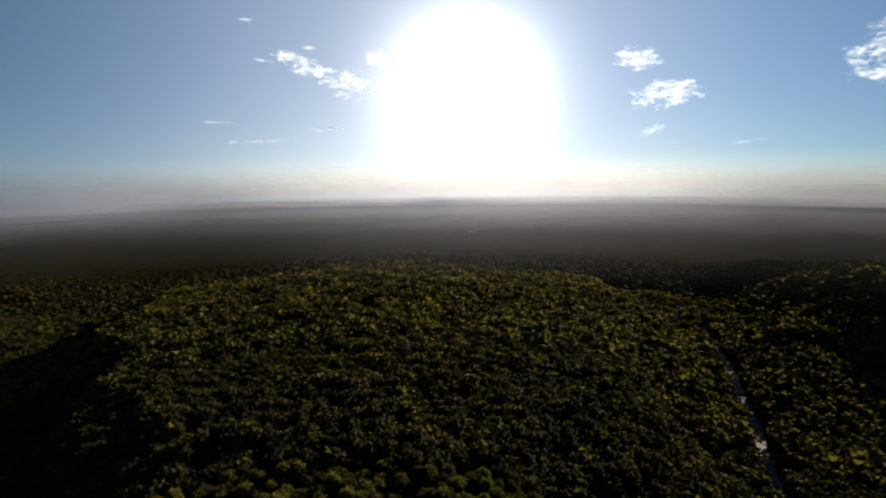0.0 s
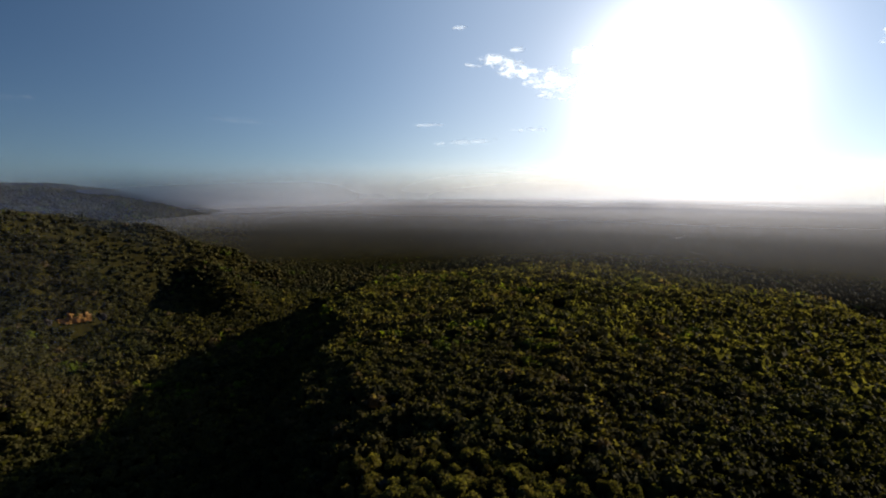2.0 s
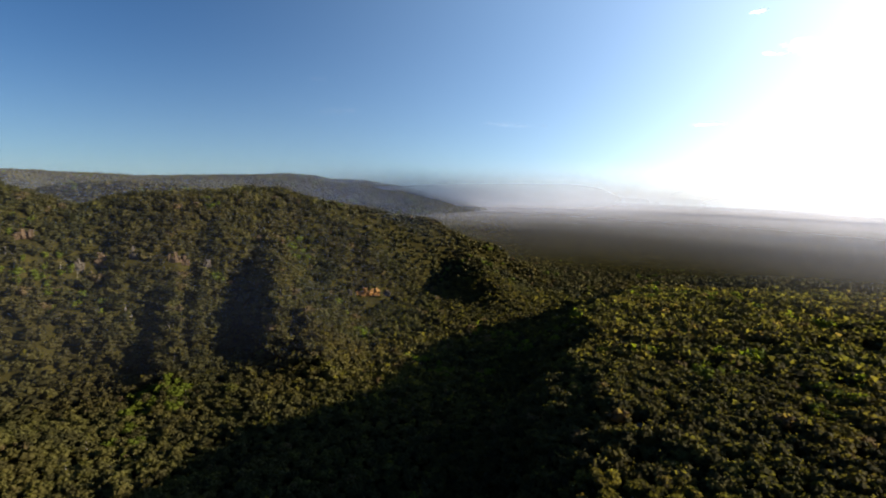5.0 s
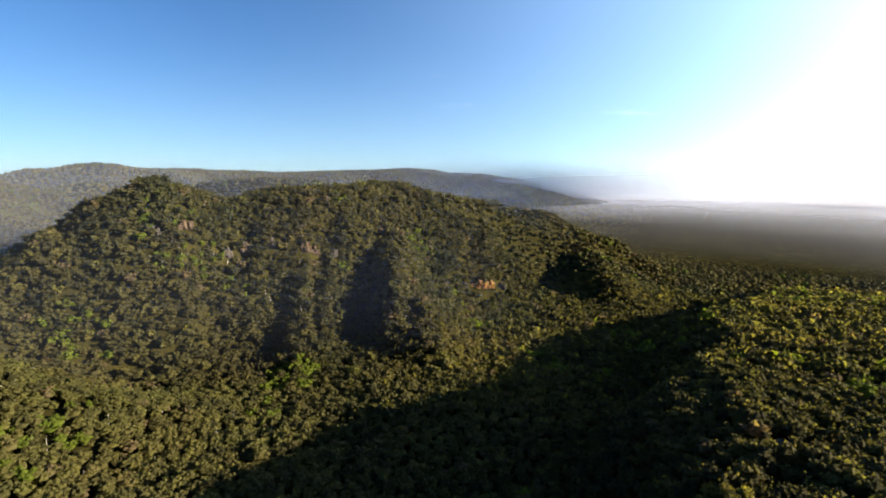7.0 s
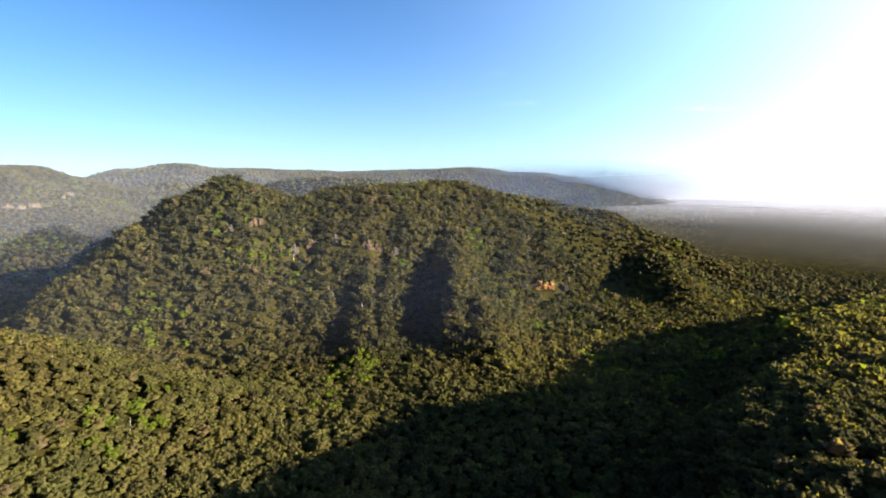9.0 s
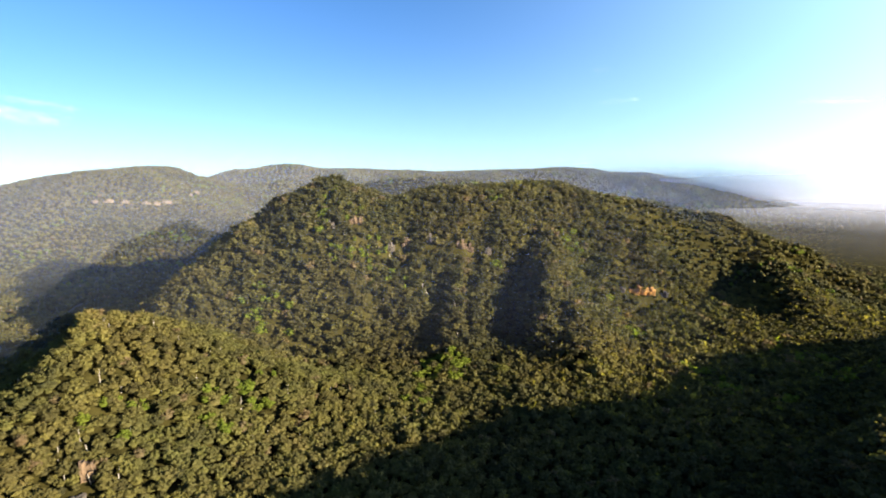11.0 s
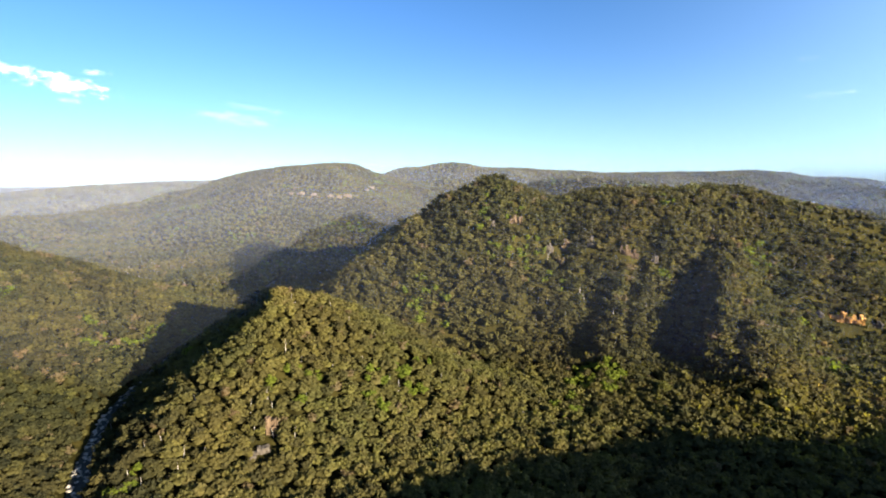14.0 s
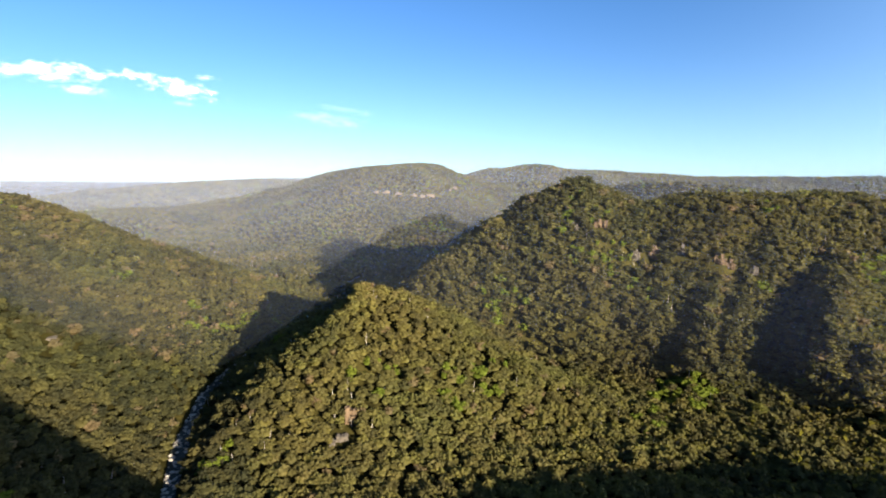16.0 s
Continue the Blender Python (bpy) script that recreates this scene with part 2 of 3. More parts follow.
def land(x, y):
    """The ground's height at arrays of places."""
    r = np.hypot(x, y)
    az = np.degrees(np.arctan2(-x, y))
    side = np.clip((az - 35) / 35, 0, 1)
    side = side * side * (3 - 2 * side)
    far = np.clip((r - 900) / 4000, 0, 1)
    floor = FLOOR + far * (-92 * (1 - side) + 20 * side) + wave(x, y, 700, 3) * np.clip((r - 800) / 1500, 0, 1) * 26
    k = 3.5
    rough = wave(x, y, 120, 1) * 7 + wave(x, y, 34, 2, 2) * 2.2
    total = np.zeros_like(x)
    peak = floor.copy()
    layers = [floor]
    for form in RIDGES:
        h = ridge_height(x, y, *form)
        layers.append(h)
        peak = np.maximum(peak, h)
    for h in layers:
        total = total + np.exp(np.clip((h - peak) / k, -40, 0))
    z = peak + k * np.log(total)
    lift = np.clip((z - floor - 4) / 25, 0, 1)
    z = z + rough * lift
    az_ = np.degrees(np.arctan2(-x, y))
    face = np.clip((z + 172) / 22, 0, 1) * np.clip((-52 - z) / 22, 0, 1) * np.clip((az_ - 54) / 4, 0, 1) * np.clip((98 - az_) / 4, 0, 1) * (r > 440) * (r < 800)
    z = z - 17 * face * (0.55 - np.minimum(np.abs(wave(az_ * 12 + r * 0.2, r * 0.3, 64, 31, 3)) * 2.6, 1))
    off = off_river(x, y)
    bank = FLOOR - 2 + 0.62 * np.maximum(off - 6, 0) + 3.0 * np.maximum(off - 110, 0)
    return np.where(r < 1000, np.minimum(z, bank), z)


def mesh_from(name, co, tris, mats, smooth=True, tone=None):
    me = bpy.data.meshes.new(name)
    co, tris = np.asarray(co, np.float32), np.asarray(tris, np.int32)
    me.vertices.add(len(co))
    me.vertices.foreach_set("co", co.ravel())
    me.loops.add(tris.size)
    me.loops.foreach_set("vertex_index", tris.ravel())
    me.polygons.add(len(tris))
    me.polygons.foreach_set("loop_start", np.arange(0, tris.size, tris.shape[1], dtype=np.int32))
    if tone is not None:
        at = me.attributes.new("tone", "FLOAT", "POINT")
        at.data.foreach_set("value", np.asarray(tone, np.float32))
    me.update(calc_edges=True)
    me.polygons.foreach_set("use_smooth", np.full(len(tris), smooth))
    for m in mats:
        me.materials.append(m)
    me.validate()
    return me


# ---- ground: one sheet, finer near the hover point ----
N_AZ, N_R = 600, 190
rr = np.concatenate([[0.01], np.geomspace(25, 4985, N_R)])
aa = np.radians(np.arange(N_AZ) * 360 / N_AZ)
gr, ga = np.meshgrid(rr, aa, indexing="ij")
gx, gy = -np.sin(ga) * gr, np.cos(ga) * gr
gz = land(gx.ravel(), gy.ravel()).reshape(gx.shape)
gi = np.arange((N_R + 1) * N_AZ).reshape(N_R + 1, N_AZ)
nxt = np.roll(gi, -1, axis=1)
quads = np.stack([gi[:-1], nxt[:-1], nxt[1:], gi[1:]], -1).reshape(-1, 4)[:, ::-1]
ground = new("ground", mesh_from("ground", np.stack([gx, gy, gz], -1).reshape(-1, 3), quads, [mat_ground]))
tagged(ground, "forested sandstone hills and gorges falling to hazy lowland", "ground", kind="structure")

# how far down each bearing the ground lies open to the hover point
slant = np.arctan2(gz + 12, gr)
open_line = np.maximum.accumulate(slant, axis=0)


def in_view(x, y, z, spare):
    """Whether places are not hidden by land nearer to the hover point."""
    r = np.hypot(x, y)
    j = np.round(np.degrees(np.arctan2(-x, y)) % 360 / 360 * N_AZ).astype(int) % N_AZ
    i = np.clip(np.searchsorted(rr, r) - 2, 0, N_R)
    return np.arctan2(z + 12 + spare, r) > open_line[i, j]


# bare sandstone: bearing, distance, width, height, kind
CLIFFS = [
    (89.4, 587, 15, 13, "orange"), (91.9, 576, 6, 12, "shaded"), (84.0, 599, 10, 17, "orange"), (85.6, 590, 7, 12, "shaded"), (81.3, 604, 8, 13, "shaded"), (77.9, 606, 11, 13, "orange"), (77.0, 608, 8, 12, "orange"), (75.0, 612, 7, 11, "grey"),
    (60.9, 672, 9, 9, "grey"), (58.9, 682, 32, 12, "bright"), (56.9, 706, 13, 9, "grey"),
    (113.2, 1349, 11, 8, "pale"), (112.2, 1349, 18, 10, "pale"), (110.9, 1350, 15, 10, "pale"), (109.2, 1356, 17, 10, "pale"), (108.3, 1361, 13, 17, "pale"), (107.4, 1378, 20, 14, "pale"),
    (105.4, 1473, 10, 9, "pale"), (104.8, 1519, 15, 13, "pale"), (114.6, 948, 5, 9, "pale"), (123.6, 867, 11, 6, "orange"), (125.6, 690, 8, 4, "orange"),
    (143.7, 449, 9, 3, "grey"), (130.5, 588, 12, 4, "orange"),
    (116.1, 318, 7, 15, "orange"), (117.5, 304, 10, 5, "grey"),
    (28.5, 247, 5, 3, "grey"), (30.0, 184, 5, 2.5, "grey"), (27.2, 420, 6, 3, "grey")]


def clear_of_rock(x, y):
    ok = np.ones(x.shape, bool)
    for az, d, w, h, kind in CLIFFS:
        deep = 15.0 if kind == "bright" else 9.5
        c = bearing(az, d - deep * 0.65)
        t = bearing(az + 90, 1)
        u, v = (x - c.x) * t.x + (y - c.y) * t.y, (x - c.x) * -t.y + (y - c.y) * t.x
        ok &= (u / (w * 0.5 + 0.5)) ** 2 + (v / deep) ** 2 > 1
    return ok


def on_nose(x, y):
    """The stretch of the plateau that lies nearest: its trees are built one by one."""
    return (np.hypot(x, y) < 196) & (x > -115) & (x < 45) & (y > 120)


def sheet(x, y):
    """The height of the ground sheet, between its own corners."""
    r = np.hypot(x, y)
    a = np.degrees(np.arctan2(-x, y)) % 360 / 360 * N_AZ
    j = np.floor(a).astype(int) % N_AZ
    i = np.clip(np.searchsorted(rr, r) - 1, 0, N_R - 1)
    u, v = (r - rr[i]) / (rr[i + 1] - rr[i]), a - np.floor(a)
    k = (j + 1) % N_AZ
    return (gz[i, j] * (1 - u) + gz[i + 1, j] * u) * (1 - v) + (gz[i, k] * (1 - u) + gz[i + 1, k] * u) * v


# ---- trees ----
rng = np.random.default_rng(7)


def ico():
    bm = bmesh.new()
    bmesh.ops.create_icosphere(bm, subdivisions=1, radius=1.0)
    v = np.array([p.co[:] for p in bm.verts])
    f = np.array([[q.index for q in p.verts] for p in bm.faces])
    bm.free()
    return v, f


ICO_V, ICO_F = ico()
OCT_V = np.array([[1, 0, 0], [0, 1, 0], [-1, 0, 0], [0, -1, 0], [0, 0, 1], [0, 0, -1]], float)
OCT_F = np.array([[0, 1, 4], [1, 2, 4], [2, 3, 4], [3, 0, 4], [1, 0, 5], [2, 1, 5], [3, 2, 5], [0, 3, 5]])


def crown(core, puffs, leaves, leaf_size):
    """A gum's crown of unit size: a dark core, many small leaf masses over it and ragged sprays round them."""
    v, f = (ICO_V, ICO_F) if core else (OCT_V, OCT_F)
    vs, fs = [v * rng.uniform(0.8, 1.1, (len(v), 1)) * np.array([0.7, 0.7, 0.45]) + np.array([0, 0, 0.2])], [f]
    n = len(v)
    for i in range(puffs):
        a = i * 2.4 + rng.uniform(-0.5, 0.5)
        rad = math.sqrt((i + 0.3) / puffs) * rng.uniform(0.75, 1.0) * 0.85
        c = np.array([math.cos(a) * rad, math.sin(a) * rad, 0.78 - 0.62 * rad * rad + rng.uniform(-0.14, 0.14)])
        s = rng.uniform(0.24, 0.42)
        v = OCT_V[:, [0, 2, 1]] * rng.uniform(0.6, 1.35, (6, 1)) * s * np.array([1, 1, 0.8])
        t = rng.uniform(0, 6.28)
        v = np.stack([v[:, 0] * math.cos(t) - v[:, 1] * math.sin(t), v[:, 0] * math.sin(t) + v[:, 1] * math.cos(t), v[:, 2]], -1) + c
        vs.append(v), fs.append(OCT_F + n)
        n += len(v)
        d = rng.normal(size=(leaves, 3))
        d[:, 2] = np.abs(d[:, 2]) - 0.25
        d /= np.linalg.norm(d, axis=1)[:, None]
        q = c + d * s * rng.uniform(0.8, 1.25, (leaves, 1))
        tri = q[:, None, :] + rng.normal(size=(leaves, 3, 3)) * leaf_size
        vs.append(tri.reshape(-1, 3)), fs.append(np.arange(leaves * 3).reshape(-1, 3) + n)
        n += leaves * 3
    return np.concatenate(vs), np.concatenate(fs)


def lump(base_v, base_f, count):
    vs, fs, n = [], [], 0
    for i in range(count):
        c = np.array([*rng.uniform(-0.4, 0.4, 2), rng.uniform(0.2, 0.5)]) if count > 1 else np.array([0, 0, 0.35])
        s = 0.62 if count > 1 else 0.9
        v = base_v * rng.uniform(0.7, 1.2, (len(base_v), 1)) * s * np.array([1, 1, 0.85]) + c
        vs.append(v), fs.append(base_f + n)
        n += len(v)
    return np.concatenate(vs), np.concatenate(fs)


def scatter(r0, r1, step):
    """Places for trees on a jittered grid within the sector of land that lies in sight."""
    g = np.arange(-r1, r1, step)
    x, y = [q.ravel() for q in np.meshgrid(g, g)]
    x, y = x + rng.uniform(-0.68, 0.68, x.size) * step, y + rng.uniform(-0.68, 0.68, x.size) * step
    r, az = np.hypot(x, y), np.degrees(np.arctan2(-x, y))
    keep = (r >= r0) & (r < r1) & (az > -44) & (az < 151)
    x, y = x[keep], y[keep]
    z = sheet(x, y)
    keep = in_view(x, y, z, 9) & (np.arctan2(z + 10, np.hypot(x, y)) > radians(-36)) & (off_river(x, y) > 6.0) & clear_of_rock(x, y)
    return x[keep], y[keep], z[keep]


def tones(x, y):
    """Tone of each tree: mostly olive, with patches, some bronze and, in damp hollows, bright green."""
    t = 0.42 + 0.3 * wave(x, y, 90, 8, 3) + rng.normal(0, 0.16, x.size)
    r, az = np.hypot(x, y), np.degrees(np.arctan2(-x, y))
    # spur toned yellower and lighter, mountain darker: shading between them put into crown colour
    spur_tone = np.clip((az - 76) / 10, 0, 1) * np.clip((455 - r) / 30, 0, 1)
    far_bank = np.clip((az - 126) / 3, 0, 1) * (r < 820)
    t = np.clip(t + 0.22 * spur_tone * (1 - far_bank) - 0.09 * (r > 455) * (r < 1000) * (az > 36) - 0.12 * far_bank, 0, 0.86)
    odd = rng.uniform(size=x.size)
    t = np.where(odd > 0.97, 0.93, t)
    damp = (wave(x, y, 60, 11, 2) > 0.4) & (odd < 0.22)
    grove = bearing(80.5, 436)
    damp |= (np.hypot(x - grove.x, y - grove.y) < 26) & (odd < 0.7)
    return np.where(damp, 1.0, t)


def forest(name, label, kinds, x, y, z, size, lift):
    """One joined stand of trees: crowns of the given kinds set on the ground."""
    kind = rng.integers(0, len(kinds), x.size)
    turn = rng.uniform(0, 2 * math.pi, x.size)
    wide = size * rng.choice([0.58, 0.78, 0.95, 1.15, 1.42], x.size) * rng.uniform(0.93, 1.07, x.size)
    tall = (0.5 * wide + 0.5 * size) * rng.uniform(0.85, 1.15, x.size)
    tone = tones(x, y)
    cos, tris, ton, n = [], [], [], 0
    for k, (v, f) in enumerate(kinds):
        m = kind == k
        c, s = np.cos(turn[m])[:, None], np.sin(turn[m])[:, None]
        px = (v[:, 0] * c - v[:, 1] * s) * wide[m][:, None] + x[m][:, None]
        py = (v[:, 0] * s + v[:, 1] * c) * wide[m][:, None] + y[m][:, None]
        pz = v[:, 2] * tall[m][:, None] + (z[m] + lift * tall[m])[:, None]
        cos.append(np.stack([px, py, pz], -1).reshape(-1, 3))
        tris.append((f[None] + (np.arange(m.sum()) * len(v))[:, None, None] + n).reshape(-1, 3))
        ton.append(np.repeat(tone[m], len(v)))
        n += m.sum() * len(v)
    ob = new(name, mesh_from(name, np.concatenate(cos), np.concatenate(tris), [mat_leaf], smooth=False, tone=np.concatenate(ton)))
    return tagged(ob, label, "forest", kind="stuff")


KINDS_NEAR = [crown(True, 7, 4, 0.115) for i in range(8)]
KINDS_MID = [crown(False, 5, 3, 0.15) for i in range(8)]
KINDS_FAR = [lump(OCT_V, OCT_F, 2) for i in range(8)]
KINDS_SPECK = [lump(OCT_V, OCT_F, 1) for i in range(5)]
for name, label, kinds, r0, r1, step, size, lift in (
        ("near_forest", "dense olive-green eucalypt forest on steep gorge slopes", KINDS_NEAR, 95, 455, 4.6, 4.0, 0.75),
        ("slope_forest", "sunlit eucalypt forest on the mountain slopes", KINDS_MID, 350, 780, 5.6, 5.5, 0.6),
        ("ridge_forest", "hazy eucalypt forest on farther ridges", KINDS_FAR, 780, 1840, 7.0, 5.3, 0.3),
        ("distant_forest", "distant forest canopy in haze", KINDS_SPECK, 1840, 3200, 11.0, 8.0, 0.0)):
    px, py, pz = scatter(r0, r1, step)
    if r0 < 700:
        spur = (np.degrees(np.arctan2(-px, py)) > 72) & (np.hypot(px, py) < 455)
        stay = spur | (np.hypot(px, py) < 350) if r0 < 100 else ~spur & ((np.degrees(np.arctan2(-px, py)) > 38) | (rng.uniform(size=px.size) < 0.68))
        px, py, pz = px[stay], py[stay], pz[stay]
    if r0 > 700:
        pa, pr = np.degrees(np.arctan2(-px, py)), np.hypot(px, py)
        sunny = 1 - np.clip((pa - 35) / 20, 0, 1)
        sink = (11 if r0 < 1000 else 15) * np.clip((pr - 880) / 480, 0, 1) * sunny
        stay = sink < (8.5 if r0 < 1000 else 13)
        px, py, pz = px[stay], py[stay], (pz - sink)[stay]
    if r0 < 100:
        lone = on_nose(px, py)
        lone &= np.cumsum(lone) <= 300
        NOSE = list(zip(px[lone], py[lone], pz[lone]))
        px, py, pz = px[~lone], py[~lone], pz[~lone]
    forest(name, label, kinds, px, py, pz, size, lift)


# the lee slopes and the scrub on the ridge under the hover point
def rest_of_forest(name, label, kinds, r0, r1, step, size):
    g = np.arange(-r1, r1, step)
    x, y = [q.ravel() for q in np.meshgrid(g, g)]
    x, y = x + rng.uniform(-0.45, 0.45, x.size) * step, y + rng.uniform(-0.45, 0.45, x.size) * step
    r, az = np.hypot(x, y), np.degrees(np.arctan2(-x, y))
    z = sheet(x, y)
    seen = (r > 95) & (az > -44) & (az < 151) & in_view(x, y, z, 9) & (np.arctan2(z + 10, r) > radians(-36))
    ok = (r > r0) & (r < r1) & ~seen & (off_river(x, y) > 8) & clear_of_rock(x, y)
    forest(name, label, kinds, x[ok], y[ok], z[ok], size, 0.3)


rest_of_forest("ridge_scrub", "low olive scrub on the bare ridge top", KINDS_FAR, 6, 200, 4.6, 1.7)
rest_of_forest("lee_forest", "eucalypt forest on the slopes turned away", KINDS_SPECK, 200, 1000, 10.0, 6.0)


# pale trunks that stand clear of the canopy
def pale_trunks(count):
    x, y = rng.uniform(-1150, -60, count * 6), rng.uniform(-900, 330, count * 6)
    r, az = np.hypot(x, y), np.degrees(np.arctan2(-x, y))
    z = sheet(x, y)
    ok = (az > 62) & (az < 150) & (r > 280) & (r < 1250) & in_view(x, y, z, 2) & (off_river(x, y) > 9) & (wave(x, y, 150, 21, 2) > 0.02)
    x, y, z = x[ok][:count], y[ok][:count], z[ok][:count]
    n = x.size
    tall, lean = rng.uniform(6.5, 11.0, n), rng.normal(0, 0.7, (n, 2))
    ring = np.array([[math.cos(k * 2.0944), math.sin(k * 2.0944)] for k in range(3)])
    co = np.zeros((n, 7, 3))
    co[:, :3, :2] = ring[None] * 0.34 + np.stack([x, y], -1)[:, None]
    co[:, :3, 2] = z[:, None] - 0.5
    co[:, 3:6, :2] = ring[None] * 0.2 + (np.stack([x, y], -1) + lean * 0.6)[:, None]
    co[:, 3:6, 2] = (z + tall * 0.65)[:, None]
    co[:, 6, :2], co[:, 6, 2] = np.stack([x, y], -1) + lean, z + tall
    f = np.array([[0, 1, 4], [0, 4, 3], [1, 2, 5], [1, 5, 4], [2, 0, 3], [2, 3, 5], [3, 4, 6], [4, 5, 6], [5, 3, 6]])
    tris = (f[None] + np.arange(n)[:, None, None] * 7).reshape(-1, 3)
    tagged(new("pale_trunks", mesh_from("pale_trunks", co.reshape(-1, 3), tris, [mat_bark])),
           "bare pale eucalypt trunks standing among the crowns", "tree trunks", kind="stuff")


pale_trunks(560)


# ---- morning haze, painted on thin curtains and sheets ----
def haze_material(name, colour, through=0.85):
    """Haze painted on a thin sheet: mostly clear, lit by sun and sky, set thicker low down and toward the sunny
    lowland.
    """
    m, t, out = material(name)

    def node(op, a, b=None):
        n = t.nodes.new("ShaderNodeMath")
        n.operation = op
        for slot, value in enumerate((a, b)):
            if value is None:
                continue
            if isinstance(value, (int, float)):
                n.inputs[slot].default_value = value
            else:
                link(t, value, n.inputs[slot])
        return n.outputs[0]

    dens = t.nodes.new("ShaderNodeAttribute")
    dens.attribute_name = "veil"
    drift = noise_node(t, 0.0016, 3.0)
    alpha = node("MULTIPLY", dens.outputs["Fac"], node("ADD", 0.7, node("MULTIPLY", drift.outputs["Fac"], 0.6)))
    d = t.nodes.new("ShaderNodeBsdfDiffuse")
    tr = t.nodes.new("ShaderNodeBsdfTranslucent")
    for n in (d, tr):
        n.inputs["Color"].default_value = (*colour, 1)
    body = t.nodes.new("ShaderNodeMixShader")
    body.inputs[0].default_value = through
    link(t, d.outputs[0], body.inputs[1])
    link(t, tr.outputs[0], body.inputs[2])
    clear_air = t.nodes.new("ShaderNodeBsdfTransparent")
    mx = t.nodes.new("ShaderNodeMixShader")
    link(t, alpha, mx.inputs[0])
    link(t, clear_air.outputs[0], mx.inputs[1])
    link(t, body.outputs[0], mx.inputs[2])
    link(t, mx.outputs[0], out.inputs["Surface"])
    return m


# pale air light over distance is put into these tints
mat_haze = haze_material("painted_pale_haze", (0.74, 0.79, 0.93))
mat_warm = haze_material("painted_sunward_haze", (0.76, 0.80, 0.94))
mat_glow = haze_material("painted_glow_haze", (1.0, 0.97, 0.88))
mat_mist = haze_material("painted_lowland_haze", (0.58, 0.58, 0.61), 0.1)
# dark tint stands in for unlit haze at the horizon
mat_dim_haze = haze_material("painted_dim_haze", (0.15, 0.152, 0.165))
mat_air = haze_material("painted_blue_haze", (0.52, 0.62, 0.86))


def smooth(x):
    x = np.clip(x, 0, 1)
    return x * x * (3 - 2 * x)


def veiled(name, label, co, shape, dens, mat):
    """A sheet of painted haze on a grid of places, with its own thickness at each."""
    idx = np.arange(shape[0] * shape[1]).reshape(shape)
    q = np.stack([idx[:-1, :-1], idx[1:, :-1], idx[1:, 1:], idx[:-1, 1:]], -1).reshape(-1, 4)
    me = mesh_from(name, co, q, [mat])
    at = me.attributes.new("veil", "FLOAT", "POINT")
    at.data.foreach_set("value", dens.ravel().astype(np.float32))
    return tagged(new(name, me), label, "haze", kind="stuff")


def haze_curtain(r, thick_sun, thick_west, top, foot, start, mat, stop=180.0):
    """A curtain round the hover point; its set thickness stands in for haze over distance."""
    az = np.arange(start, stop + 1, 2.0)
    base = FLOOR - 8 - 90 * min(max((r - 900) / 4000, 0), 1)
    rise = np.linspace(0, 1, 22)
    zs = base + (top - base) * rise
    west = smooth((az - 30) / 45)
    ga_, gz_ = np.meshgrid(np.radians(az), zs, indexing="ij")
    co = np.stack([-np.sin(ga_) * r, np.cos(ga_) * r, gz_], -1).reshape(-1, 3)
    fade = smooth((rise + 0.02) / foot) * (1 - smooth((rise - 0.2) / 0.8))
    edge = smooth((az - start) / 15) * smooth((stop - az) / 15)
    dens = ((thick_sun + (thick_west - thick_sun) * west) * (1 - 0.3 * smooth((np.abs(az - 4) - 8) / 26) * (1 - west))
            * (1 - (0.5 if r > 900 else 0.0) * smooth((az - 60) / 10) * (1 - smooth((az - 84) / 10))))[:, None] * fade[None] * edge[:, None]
    return veiled("haze_curtain", "thin curtain with pale distance haze painted into its thickness", co, ga_.shape, dens, mat)


# curtains that pale the far ridges step by step with painted haze
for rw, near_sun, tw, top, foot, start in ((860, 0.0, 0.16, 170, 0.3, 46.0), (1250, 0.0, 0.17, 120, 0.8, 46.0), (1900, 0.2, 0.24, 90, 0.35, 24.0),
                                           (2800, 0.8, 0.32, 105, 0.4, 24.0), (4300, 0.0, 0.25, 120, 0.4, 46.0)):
    haze_curtain(rw, near_sun, tw, top, foot, start, mat_haze)
# faint blue veil painted between the spur and the mountain
haze_curtain(458, 0.042, 0.042, 120, 0.3, 48.0, mat_air)


def lowland_haze():
    """A flat sheet over the lowland with haze painted in, thicker with the distance and toward the sun's glow."""
    az, r = np.arange(-75, 67, 1.5), np.geomspace(880, 4984, 90)
    ga_, gr_ = np.meshgrid(np.radians(az), r, indexing="ij")
    z = FLOOR - 92 * np.clip((gr_ - 900) / 4000, 0, 1) + 34
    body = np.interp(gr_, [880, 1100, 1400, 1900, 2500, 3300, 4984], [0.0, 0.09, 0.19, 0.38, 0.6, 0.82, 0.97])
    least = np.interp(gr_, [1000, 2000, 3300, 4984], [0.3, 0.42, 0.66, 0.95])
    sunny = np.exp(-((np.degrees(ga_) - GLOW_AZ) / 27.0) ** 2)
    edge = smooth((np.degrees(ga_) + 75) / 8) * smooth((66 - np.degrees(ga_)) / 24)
    veiled("lowland_haze_sheet", "flat sheet with grey haze painted thicker toward the horizon",
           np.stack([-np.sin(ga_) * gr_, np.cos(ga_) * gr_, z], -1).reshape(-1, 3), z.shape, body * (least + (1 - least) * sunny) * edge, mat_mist)


